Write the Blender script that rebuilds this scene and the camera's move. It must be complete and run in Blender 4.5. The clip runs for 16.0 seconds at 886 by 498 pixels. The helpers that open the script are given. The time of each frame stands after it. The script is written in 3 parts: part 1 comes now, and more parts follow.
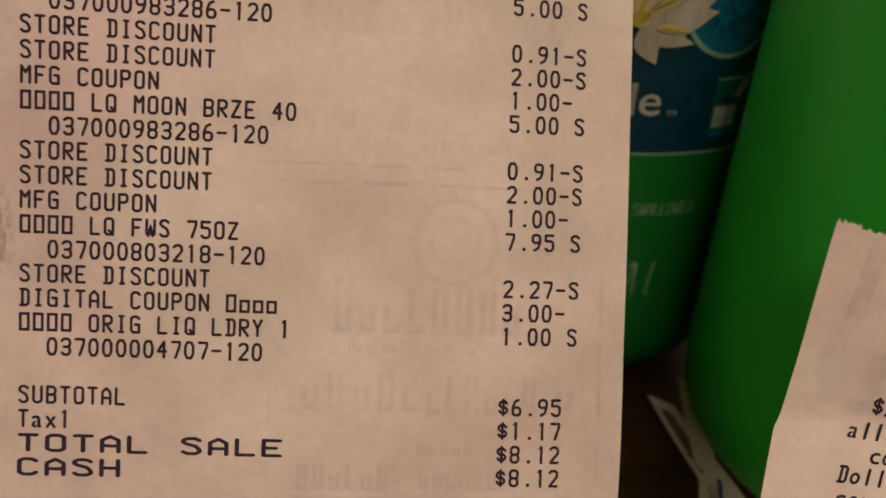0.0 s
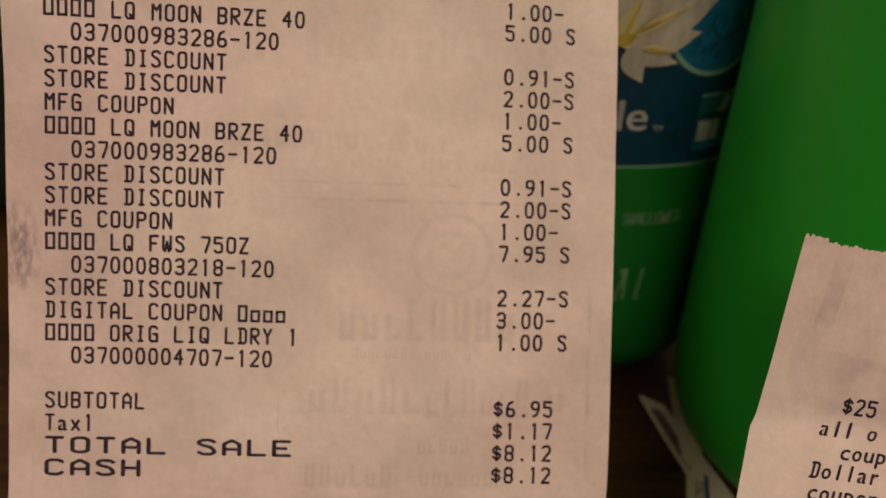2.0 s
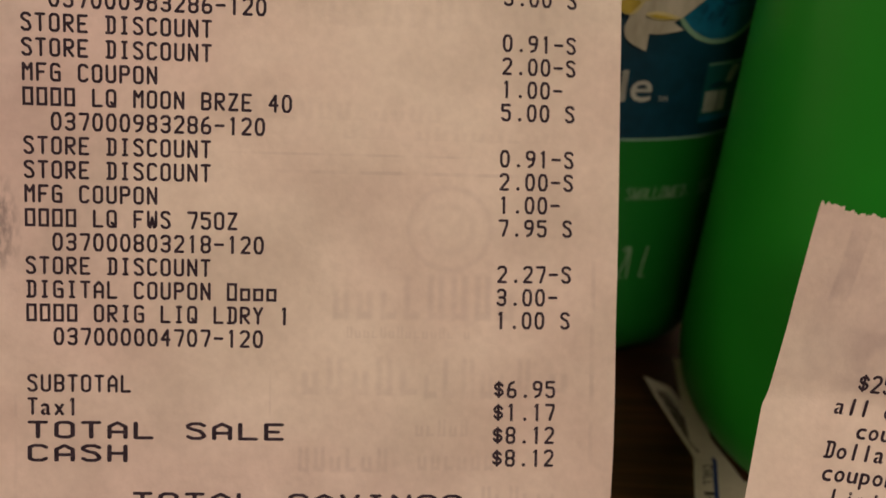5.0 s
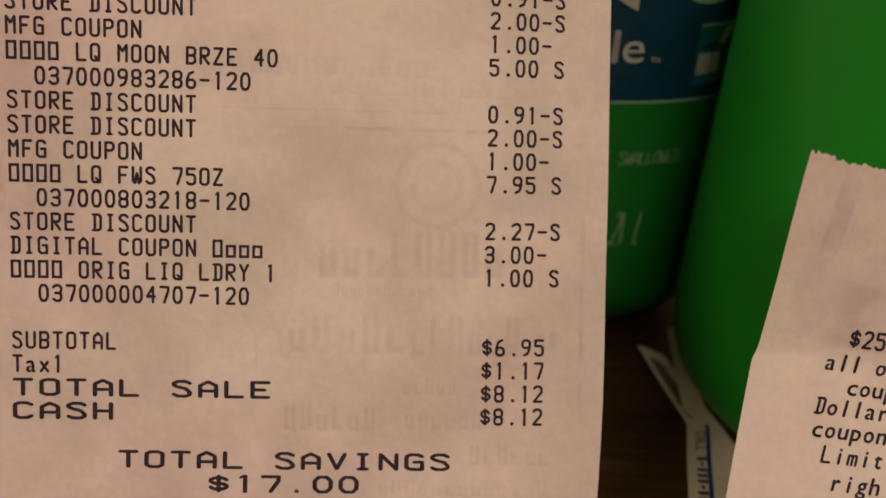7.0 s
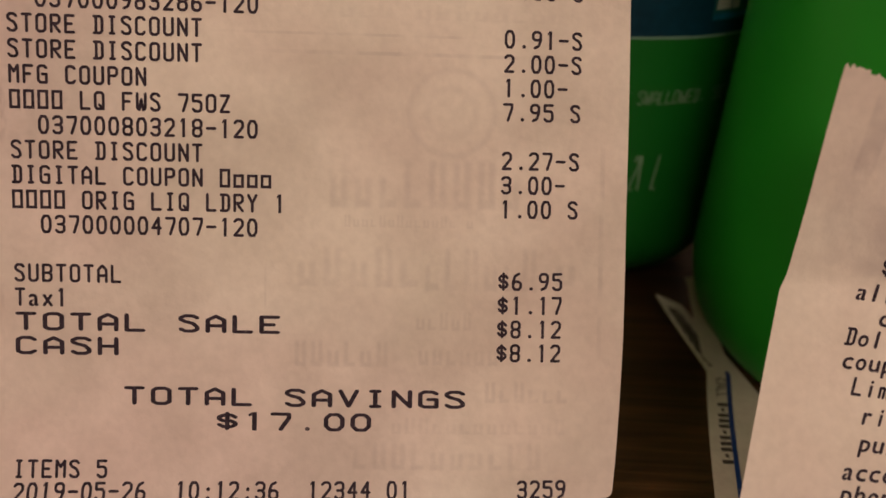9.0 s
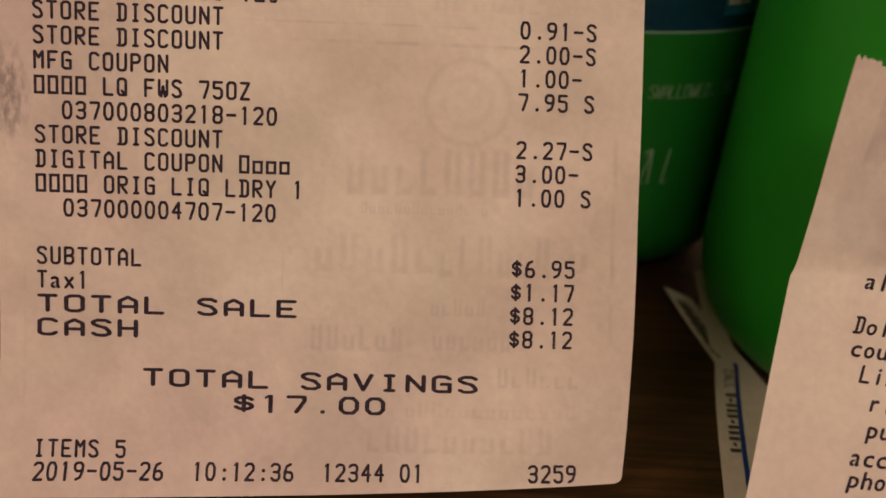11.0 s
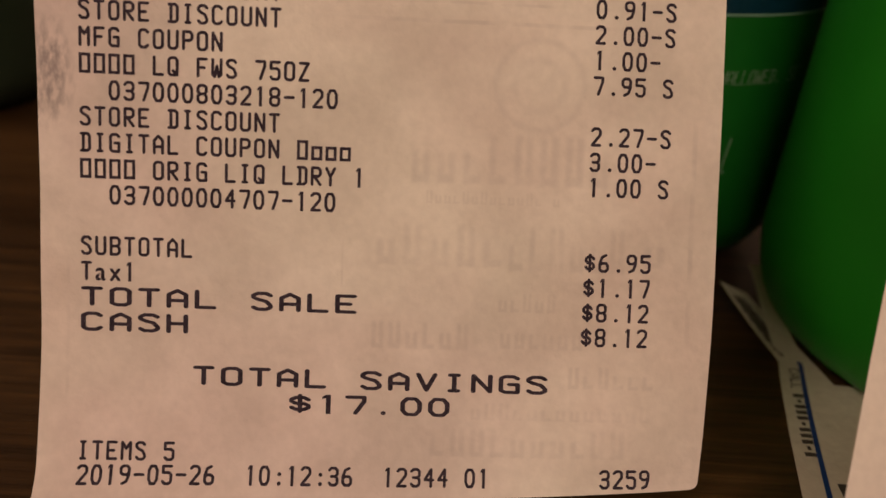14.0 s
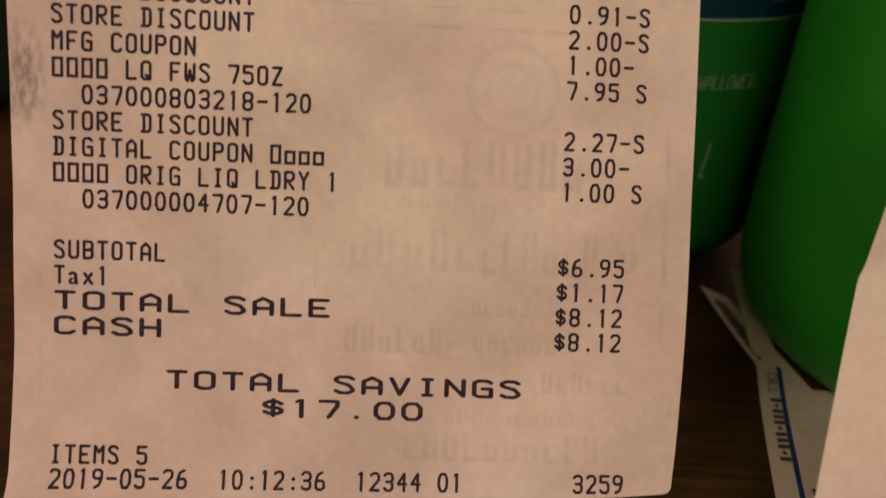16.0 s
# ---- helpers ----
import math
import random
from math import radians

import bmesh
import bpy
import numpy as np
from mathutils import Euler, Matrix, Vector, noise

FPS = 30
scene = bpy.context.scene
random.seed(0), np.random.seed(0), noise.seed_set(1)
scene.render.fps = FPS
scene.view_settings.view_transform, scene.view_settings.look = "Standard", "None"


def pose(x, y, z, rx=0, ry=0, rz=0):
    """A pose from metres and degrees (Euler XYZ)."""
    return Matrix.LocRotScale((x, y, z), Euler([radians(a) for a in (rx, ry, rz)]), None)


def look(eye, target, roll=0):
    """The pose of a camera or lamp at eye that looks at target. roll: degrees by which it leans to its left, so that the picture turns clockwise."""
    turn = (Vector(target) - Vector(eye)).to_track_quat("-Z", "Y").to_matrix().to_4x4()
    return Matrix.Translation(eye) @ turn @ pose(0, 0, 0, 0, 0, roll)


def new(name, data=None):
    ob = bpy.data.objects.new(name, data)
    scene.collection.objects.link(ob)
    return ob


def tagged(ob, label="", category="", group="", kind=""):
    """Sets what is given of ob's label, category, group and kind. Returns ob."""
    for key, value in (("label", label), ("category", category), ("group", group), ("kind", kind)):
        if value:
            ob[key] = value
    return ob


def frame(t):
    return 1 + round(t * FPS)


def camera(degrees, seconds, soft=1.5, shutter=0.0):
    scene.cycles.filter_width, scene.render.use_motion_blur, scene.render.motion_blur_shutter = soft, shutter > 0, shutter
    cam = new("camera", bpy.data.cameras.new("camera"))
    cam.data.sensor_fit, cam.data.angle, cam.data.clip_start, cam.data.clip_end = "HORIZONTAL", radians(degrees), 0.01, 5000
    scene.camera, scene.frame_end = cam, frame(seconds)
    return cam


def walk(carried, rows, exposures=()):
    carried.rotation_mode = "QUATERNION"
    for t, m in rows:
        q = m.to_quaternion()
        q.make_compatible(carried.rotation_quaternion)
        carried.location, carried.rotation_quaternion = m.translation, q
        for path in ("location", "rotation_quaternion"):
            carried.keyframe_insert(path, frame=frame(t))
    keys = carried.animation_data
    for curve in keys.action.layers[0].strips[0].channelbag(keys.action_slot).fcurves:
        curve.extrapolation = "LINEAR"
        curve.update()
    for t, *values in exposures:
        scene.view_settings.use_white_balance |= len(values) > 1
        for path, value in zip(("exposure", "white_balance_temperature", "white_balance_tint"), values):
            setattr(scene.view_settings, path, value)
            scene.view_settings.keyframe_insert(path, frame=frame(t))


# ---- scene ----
cam = camera(58.0, 16.0, shutter=0.8)
CM = 0.01
# seconds, eye in centimetres, turn in degrees
PATH = [
    (0, -0.310, -0.030, 8.893, 62.183, -3.201, 1.194),
    (0.5, -0.435, -0.188, 8.985, 62.101, -3.170, 1.183),
    (1, -0.470, -0.333, 9.047, 62.103, -3.106, 1.173),
    (1.5, -0.426, -0.440, 9.274, 61.970, -2.868, 1.241),
    (2, -0.240, -0.525, 9.382, 61.978, -2.705, 1.250),
    (2.5, -0.303, -0.572, 9.374, 61.844, -2.642, 1.413),
    (3, -0.264, -0.597, 9.360, 61.937, -2.515, 1.387),
    (3.5, -0.234, -0.164, 9.059, 61.789, -2.190, 1.242),
    (3.7, -0.209, -0.250, 9.089, 61.775, -2.216, 0.905),
    (5.8, -0.150, -0.231, 8.713, 61.092, -2.179, 1.290),
    (6, -0.059, -0.292, 8.613, 61.186, -2.074, 1.331),
    (6.5, 0.007, -0.318, 8.554, 60.971, -2.159, 1.371),
    (7, 0.052, -0.377, 8.546, 60.880, -2.133, 1.385),
    (7.5, 0.058, -0.487, 8.533, 60.814, -2.160, 1.446),
    (8, 0.042, -0.367, 8.207, 60.745, -2.140, 1.633),
    (8.5, -0.116, -0.336, 7.815, 60.435, -1.947, 1.605),
    (9, -0.022, -0.430, 7.763, 60.004, -1.851, 1.751),
    (11.5, -0.274, -0.661, 7.620, 60.052, -2.294, 2.255),
    (12, -0.484, -0.345, 7.397, 59.814, -2.441, 2.142),
    (12.5, -0.770, 0.056, 6.883, 59.405, -2.634, 2.208),
    (13, -0.873, 0.127, 6.807, 59.341, -2.815, 2.118),
    (13.5, -0.872, -0.039, 7.096, 59.376, -2.674, 2.198),
    (14, -1.026, -0.190, 7.378, 59.421, -2.682, 2.129),
    (14.5, -0.768, -0.149, 7.276, 59.677, -2.774, 2.008),
    (15, -0.864, -0.177, 7.289, 59.593, -2.978, 2.032),
    (15.5, -0.801, -0.276, 7.177, 59.819, -3.014, 2.112),
    (16, -0.730, -0.172, 7.419, 59.575, -2.815, 2.099),
]
walk(cam, [(t, pose(x * CM, y * CM, z * CM, rx, ry, rz)) for t, x, y, z, rx, ry, rz in PATH],
     [(0, 0, 6170, 5), (3.5, 0, 6170, 5), (7, 0, 6215, 5.5), (9, 0, 6260, 6.5), (12, -0.03, 6550, 7), (16, -0.03, 6550, 7)])
# a phone's lens held close: what lies behind the receipt is slightly soft
cam.data.dof.use_dof = True
cam.data.dof.focus_distance = 0.096
cam.data.dof.aperture_fstop = 15.0

# ---- light ----
world = bpy.data.worlds.new("world")
scene.world = world
world.use_nodes = True
world.node_tree.nodes["Background"].inputs[0].default_value = (0.9, 0.62, 0.4, 1)
world.node_tree.nodes["Background"].inputs[1].default_value = 0.05
scene.view_settings.exposure = 0.0


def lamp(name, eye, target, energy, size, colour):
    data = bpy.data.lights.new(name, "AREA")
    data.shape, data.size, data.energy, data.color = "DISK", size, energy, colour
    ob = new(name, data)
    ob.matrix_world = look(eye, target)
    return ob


# no fixtures built: the ceiling light is assumed, the side one is added fill
lamp("side_fill", (-0.85, -0.4, 1.05), (0, 0.08, 0.02), 4.6, 0.6, (1.0, 0.665, 0.53))
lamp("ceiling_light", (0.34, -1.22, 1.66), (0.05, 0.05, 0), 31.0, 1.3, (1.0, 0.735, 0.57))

# ---- materials ----


class Nodes:
    """A small builder for node materials."""

    def __init__(self, name, roughness=0.6, metallic=0.0, specular=0.5):
        self.mat = bpy.data.materials.new(name)
        self.mat.use_nodes = True
        self.tree = self.mat.node_tree
        self.bsdf = self.tree.nodes["Principled BSDF"]
        self.bsdf.inputs["Roughness"].default_value = roughness
        self.bsdf.inputs["Metallic"].default_value = metallic
        self.bsdf.inputs["Specular IOR Level"].default_value = specular
        self.coord = self.tree.nodes.new("ShaderNodeTexCoord").outputs["Object"]

    def node(self, kind, **settings):
        made = self.tree.nodes.new(kind)
        for key, value in settings.items():
            made.inputs[key.replace("_", " ")].default_value = value
        return made

    def link(self, a, b):
        self.tree.links.new(a, b)

    def mapped(self, scale, turn=(0, 0, 0)):
        m = self.tree.nodes.new("ShaderNodeMapping")
        m.inputs["Scale"].default_value = scale
        m.inputs["Rotation"].default_value = turn
        self.link(self.coord, m.inputs["Vector"])
        return m.outputs["Vector"]

    def noise(self, scale, detail=3.0, stretch=(1, 1, 1), turn=(0, 0, 0), distortion=0.0):
        n = self.node("ShaderNodeTexNoise", Scale=scale, Detail=detail, Distortion=distortion)
        self.link(self.mapped(stretch, turn), n.inputs["Vector"])
        return n.outputs["Fac"]

    def ramp(self, fac, stops):
        r = self.tree.nodes.new("ShaderNodeValToRGB")
        while len(r.color_ramp.elements) < len(stops):
            r.color_ramp.elements.new(0.5)
        for e, (at, colour) in zip(r.color_ramp.elements, stops):
            e.position = at
            e.color = (*colour, 1) if len(colour) == 3 else colour
        self.link(fac, r.inputs["Fac"])
        return r.outputs["Color"]

    def mix(self, a, b, fac, blend="MIX"):
        m = self.tree.nodes.new("ShaderNodeMix")
        m.data_type, m.blend_type = "RGBA", blend
        for value, socket in ((fac, m.inputs[0]), (a, m.inputs[6]), (b, m.inputs[7])):
            if isinstance(value, (int, float)):
                socket.default_value = value
            elif isinstance(value, tuple):
                socket.default_value = (*value, 1)
            else:
                self.link(value, socket)
        return m.outputs[2]

    def colour(self, socket):
        self.link(socket, self.bsdf.inputs["Base Color"])
        return self

    def bump(self, fac, strength, distance):
        b = self.tree.nodes.new("ShaderNodeBump")
        b.inputs["Strength"].default_value, b.inputs["Distance"].default_value = strength, distance
        self.link(fac, b.inputs["Height"])
        self.link(b.outputs["Normal"], self.bsdf.inputs["Normal"])
        return self


# axes of the paper of the large receipt, in centimetres: corner, along, up, out
O1 = Vector((-5.8555, 6.3202, 0.0048))
U1 = Vector((0.99871, 0.05076, 0.00195))
V1 = Vector((-0.0243, 0.44359, 0.8959))
N1 = Vector((0.04461, -0.89479, 0.44425))
TZ = -0.05  # height of the table top
# axes of the paper of the small receipt, from the left end of its fold
F2 = Vector((3.75, 7.25, 2.97))
N2 = Vector((0.10, -0.953, 0.285)).normalized()
U2 = Vector((0.95, 0.06, -0.13))
U2 = (U2 - N2 * U2.dot(N2)).normalized()
V2 = N2.cross(U2)
BIG, SMALL = (O1, U1, V1, N1), (F2, U2, V2, N2)


def paper_material(name, light, dark, spots=None):
    n = Nodes(name, 0.75, specular=0.25)
    base = n.ramp(n.noise(70, 5), [(0.38, dark), (0.62, light)])
    base = n.mix(base, n.ramp(n.noise(24, 3), [(0.38, (0.97, 0.9, 0.92)), (0.6, (1, 1, 1))]), 1.0, "MULTIPLY")
    base = n.mix(base, n.ramp(n.noise(11, 2), [(0.4, (0.965, 0.935, 0.955)), (0.6, (1.0, 1.0, 0.965))]), 1.0, "MULTIPLY")
    fibre = n.ramp(n.noise(900, 3), [(0.3, (0.93, 0.93, 0.93)), (0.7, (1, 1, 1))])
    mixed = n.mix(base, fibre, 1.0, "MULTIPLY")
    if spots:
        mixed = spots(n, mixed)
    n.colour(mixed)
    return n.bump(n.noise(120, 5), 0.85, 0.001).mat


def in_paper(n, u, v, half_u, half_v, paper=BIG):
    """Coordinates on a receipt that run from -1 to 1 over a rectangle round (u, v)."""
    m = n.tree.nodes.new("ShaderNodeMapping")
    m.vector_type = "TEXTURE"
    corner, along, up, out = paper
    m.inputs["Location"].default_value = (corner + u * along + v * up) * CM
    m.inputs["Rotation"].default_value = Matrix((along, up, out)).transposed().to_euler()
    m.inputs["Scale"].default_value = (half_u * CM, half_v * CM, CM)
    n.link(n.coord, m.inputs["Vector"])
    return m.outputs["Vector"]


def calc(n, kind, a, b=None):
    m = n.tree.nodes.new("ShaderNodeMath")
    m.operation = kind
    for value, socket in zip((a, b), m.inputs):
        if isinstance(value, (int, float)):
            socket.default_value = value
        elif value is not None:
            n.link(value, socket)
    return m.outputs[0]


def soft_step(n, value, lo, hi):
    m = n.tree.nodes.new("ShaderNodeMapRange")
    m.interpolation_type = "SMOOTHSTEP"
    m.inputs[1].default_value, m.inputs[2].default_value = lo, hi
    n.link(value, m.inputs[0])
    return m.outputs[0]


def blurred_word(n, u, v, half_u, half_v, count):
    """The blurred shadow of a printed line that shows through from the back, as rows of plain bars."""
    xyz = n.tree.nodes.new("ShaderNodeSeparateXYZ")
    n.link(in_paper(n, u, v, half_u, half_v), xyz.inputs[0])
    x, y = xyz.outputs[0], xyz.outputs[1]
    along = calc(n, "MULTIPLY", calc(n, "ADD", x, 1.0), count / 2)
    cell, inner = calc(n, "FLOOR", along), calc(n, "FRACT", along)
    chance = n.tree.nodes.new("ShaderNodeTexWhiteNoise")
    chance.noise_dimensions = "1D"
    n.link(calc(n, "ADD", cell, u * 7.3 + v), chance.inputs["W"])
    luck = chance.outputs["Value"]
    top = calc(n, "ADD", 0.25, calc(n, "MULTIPLY", 0.7, calc(n, "GREATER_THAN", luck, 0.62)))
    stem = soft_step(n, calc(n, "ABSOLUTE", calc(n, "SUBTRACT", inner, 0.24)), 0.24, 0.02)
    twin = calc(n, "MULTIPLY", soft_step(n, calc(n, "ABSOLUTE", calc(n, "SUBTRACT", inner, 0.68)), 0.24, 0.02), calc(n, "GREATER_THAN", calc(n, "FRACT", calc(n, "MULTIPLY", luck, 7.0)), 0.35))
    foot = calc(n, "MULTIPLY", soft_step(n, calc(n, "ABSOLUTE", calc(n, "ADD", y, 0.72)), 0.3, 0.05), soft_step(n, calc(n, "ABSOLUTE", calc(n, "SUBTRACT", inner, 0.46)), 0.42, 0.25))
    strokes = calc(n, "MAXIMUM", calc(n, "MAXIMUM", stem, twin), foot)
    under = soft_step(n, calc(n, "SUBTRACT", y, top), 0.2, -0.15)
    ends = calc(n, "MULTIPLY", soft_step(n, calc(n, "ABSOLUTE", x), 1.0, 0.97), soft_step(n, y, -1.0, -0.8))
    worn = soft_step(n, n.noise(190, 2), 0.25, 0.6)
    full = calc(n, "MULTIPLY", calc(n, "MULTIPLY", under, ends), calc(n, "MULTIPLY", strokes, calc(n, "ADD", 0.35, calc(n, "MULTIPLY", 0.65, worn))))
    return calc(n, "MULTIPLY", full, calc(n, "GREATER_THAN", luck, 0.08))


def marks(n, base):
    """The rub mark on the edge of the receipt, the print from its back and creases painted as lines."""
    ball = n.tree.nodes.new("ShaderNodeTexGradient")
    ball.gradient_type = "SPHERICAL"
    n.link(in_paper(n, 0.3, 4.8, 0.34, 0.75), ball.inputs["Vector"])
    grain = n.ramp(n.noise(900, 5, (1.6, 1, 0.6)), [(0.4, (0.1, 0.1, 0.1)), (0.64, (1, 1, 1))])
    mask = n.mix(n.ramp(ball.outputs["Fac"], [(0.02, (0, 0, 0)), (0.6, (0.75, 0.75, 0.75))]), grain, 1.0, "MULTIPLY")
    base = n.mix(base, (0.26, 0.225, 0.23), mask)
    for u, v, half_u, half_v, count, weight in (
        (5.6, 3.96, 1.2, 0.31, 8, 0.17),
        (5.4, 3.52, 0.8, 0.08, 15, 0.12),
        (4.8, 2.95, 0.78, 0.26, 5, 0.16),
        (6.3, 2.93, 0.72, 0.28, 6, 0.16),
        (7.35, 2.95, 0.17, 0.22, 1, 0.2),
        (5.85, 2.3, 0.36, 0.12, 5, 0.16),
        (4.6, 1.88, 0.6, 0.17, 6, 0.18),
        (5.95, 1.9, 0.6, 0.16, 7, 0.16),
        (6.8, 1.42, 0.63, 0.14, 7, 0.16),
        (6.3, 1.0, 1.1, 0.11, 13, 0.12),
        (6.04, 0.62, 1.32, 0.18, 11, 0.15),
        (4.2, 6.3, 1.6, 0.12, 14, 0.07),
        (5.9, 6.05, 1.4, 0.1, 12, 0.07),
        (5.8, 7.6, 1.5, 0.25, 9, 0.08),
    ):
        base = n.mix(base, (0.32, 0.28, 0.29), calc(n, "MULTIPLY", blurred_word(n, u, v, half_u, half_v, count), weight))
    for r, w, weight in ((0.52, 0.07, 0.11), (0.3, 0.08, 0.07)):
        far = n.tree.nodes.new("ShaderNodeVectorMath")
        far.operation = "LENGTH"
        flat = n.tree.nodes.new("ShaderNodeVectorMath")
        flat.operation = "MULTIPLY"
        flat.inputs[1].default_value = (1, 1, 0)
        n.link(in_paper(n, 5.9, 4.85, 1, 1), flat.inputs[0])
        n.link(flat.outputs[0], far.inputs[0])
        off = calc(n, "ABSOLUTE", calc(n, "SUBTRACT", far.outputs["Value"], r))
        base = n.mix(base, (0.32, 0.28, 0.29), calc(n, "MULTIPLY", soft_step(n, off, w, 0.0), weight))
    # borders of the back print, and creases whose shade is painted as dark lines
    for u, v, half_u, half_v, weight in ((5.3, 5.54, 2.35, 0.035, 0.13), (5.0, 5.76, 2.5, 0.025, 0.1), (7.78, 3.2, 0.045, 1.75, 0.13), (3.66, 2.5, 0.02, 0.95, 0.08), (0.5, 1.9, 0.03, 1.7, 0.07)):
        xyz = n.tree.nodes.new("ShaderNodeSeparateXYZ")
        n.link(in_paper(n, u, v, half_u, half_v), xyz.inputs[0])
        x, y = calc(n, "ABSOLUTE", xyz.outputs[0]), calc(n, "ABSOLUTE", xyz.outputs[1])
        line = calc(n, "MULTIPLY", soft_step(n, x, 1.0, 0.3), soft_step(n, y, 1.0, 0.3))
        broken = soft_step(n, n.noise(260, 2), 0.35, 0.6)
        base = n.mix(base, (0.32, 0.28, 0.29), calc(n, "MULTIPLY", calc(n, "MULTIPLY", line, broken), weight * 1.6))
    return base


def small_marks(n, base):
    """Greyish print from the back of the small receipt, also tinting in the shade of its upper half."""
    for u, v, half_u, half_v, weight in ((0.42, 1.85, 0.14, 0.5, 0.24), (1.9, 0.7, 1.3, 0.45, 0.22), (0.7, 1.1, 0.6, 0.8, 0.16), (4.6, 1.2, 1.2, 0.8, 0.1)):
        xyz = n.tree.nodes.new("ShaderNodeSeparateXYZ")
        n.link(in_paper(n, u, v, half_u, half_v, SMALL), xyz.inputs[0])
        x, y = calc(n, "ABSOLUTE", xyz.outputs[0]), calc(n, "ABSOLUTE", xyz.outputs[1])
        patch_mask = calc(n, "MULTIPLY", soft_step(n, x, 1.0, 0.7), soft_step(n, y, 1.0, 0.75))
        worn = soft_step(n, n.noise(170, 4), 0.3, 0.6)
        base = n.mix(base, (0.34, 0.28, 0.31), calc(n, "MULTIPLY", calc(n, "MULTIPLY", patch_mask, worn), weight))
    return base


def plain(name, colour, roughness=0.6, specular=0.4, wear=0.15, scale=300.0):
    n = Nodes(name, roughness, specular=specular)
    dark = tuple(c * (1 - wear) for c in colour)
    return n.colour(n.ramp(n.noise(scale, 3), [(0.35, dark), (0.65, colour)])).mat


PAPER = paper_material("thermal_paper", (0.865, 0.81, 0.755), (0.725, 0.67, 0.62), marks)
PAPER_SMALL = paper_material("thermal_paper_small", (0.88, 0.825, 0.775), (0.81, 0.75, 0.70), small_marks)


def ink_material():
    n = Nodes("thermal_ink", 0.7, specular=0.2)
    n.colour(n.ramp(n.noise(1500, 2), [(0.3, (0.02, 0.014, 0.024)), (0.75, (0.06, 0.043, 0.064))]))
    return n.mat


INK = ink_material()
INK_SOFT = plain("worn_print", (0.06, 0.055, 0.045), 0.7)


def wood_material(name, tones):
    n = Nodes(name, 0.42, specular=0.4)
    streak = n.noise(38, 6, (0.9, 16, 6), distortion=0.6)
    wide = n.noise(9, 3, (0.5, 5, 2))
    fine = n.noise(420, 3, (0.12, 4, 2))
    col = n.ramp(streak, [(0.28, tones[0]), (0.5, tones[1]), (0.72, tones[2])])
    col = n.mix(col, n.ramp(wide, [(0.3, (0.55, 0.5, 0.45)), (0.7, (1, 1, 1))]), 1.0, "MULTIPLY")
    col = n.mix(col, n.ramp(fine, [(0.35, (0.72, 0.69, 0.65)), (0.6, (1, 1, 1))]), 1.0, "MULTIPLY")
    n.colour(col)
    return n.bump(fine, 0.25, 0.0004).mat


WOOD = wood_material("dark_walnut_stain", [(0.037, 0.019, 0.007), (0.07, 0.036, 0.013), (0.118, 0.06, 0.021)])


def plastic_material(name, low, high):
    n = Nodes(name, 0.42, specular=0.45)
    n.colour(n.ramp(n.noise(30, 4), [(0.3, low), (0.7, high)]))
    return n.bump(n.noise(260, 4), 0.12, 0.0004).mat


GREEN = plastic_material("green_plastic", (0.014, 0.255, 0.013), (0.019, 0.305, 0.018))
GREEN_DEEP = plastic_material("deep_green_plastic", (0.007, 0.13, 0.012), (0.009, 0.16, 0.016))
# green of the side bottle with the shade it stands in mixed into the colour
GREEN_SHADED = plastic_material("shaded_green_plastic", (0.024, 0.034, 0.02), (0.03, 0.042, 0.025))
CAP = plastic_material("cap_plastic", (0.03, 0.17, 0.02), (0.04, 0.2, 0.03))
NAVY = plain("navy_label_film", (0.003, 0.04, 0.075), 0.4, 0.4, 0.3)
TEAL = plain("teal_badge_film", (0.01, 0.14, 0.26), 0.4, 0.4, 0.35, 500)
TEAL_LINE = plain("badge_pattern_film", (0.005, 0.07, 0.15), 0.4)
TURQ = plain("turquoise_icon_film", (0.009, 0.10, 0.11), 0.4)
WHITE = plain("white_label_print", (0.43, 0.45, 0.41), 0.45)
MINT = plain("pale_print_on_bottle", (0.22, 0.38, 0.22), 0.5)
EDGE = plain("silver_green_edge", (0.2, 0.36, 0.26), 0.4)


def petal_material():
    n = Nodes("lily_petal_print", 0.45, specular=0.4)
    streak = n.ramp(n.noise(160, 4, (3, 1, 1), (0, 0.5, 0)), [(0.3, (0.30, 0.29, 0.22)), (0.62, (0.46, 0.45, 0.37))])
    return n.colour(streak).mat


PETAL = petal_material()
YELLOW = plain("lily_yellow_print", (0.50, 0.40, 0.06), 0.45, wear=0.5)
PALE_YELLOW = plain("lily_pale_yellow_print", (0.55, 0.50, 0.25), 0.45, wear=0.2)
FLYER = paper_material("leaflet_paper", (0.68, 0.71, 0.58), (0.62, 0.65, 0.52))
BLUE = plain("blue_leaflet_line", (0.012, 0.05, 0.22), 0.5)
WALL = plain("warm_wall_paint", (0.72, 0.64, 0.54), 0.85, 0.2, 0.08, 8)
CEIL = plain("ceiling_paint", (0.72, 0.68, 0.6), 0.9, 0.2, 0.05, 8)
CARPET = plain("brown_floor", (0.26, 0.19, 0.14), 0.9, 0.2, 0.3, 60)

# ---- builders ----


def mesh_of(name, verts, faces, material, smooth=True):
    me = bpy.data.meshes.new(name)
    me.from_pydata([tuple(Vector(v) * CM) for v in verts], [], faces)
    me.materials.append(material)
    if smooth:
        for p in me.polygons:
            p.use_smooth = True
    me.update()
    return me


def part(name, verts, faces, material, parent=None, label="", smooth=True):
    ob = new(name, mesh_of(name, verts, faces, material, smooth))
    if parent:
        ob.parent = parent
    if label:
        ob["label"] = label
    return ob


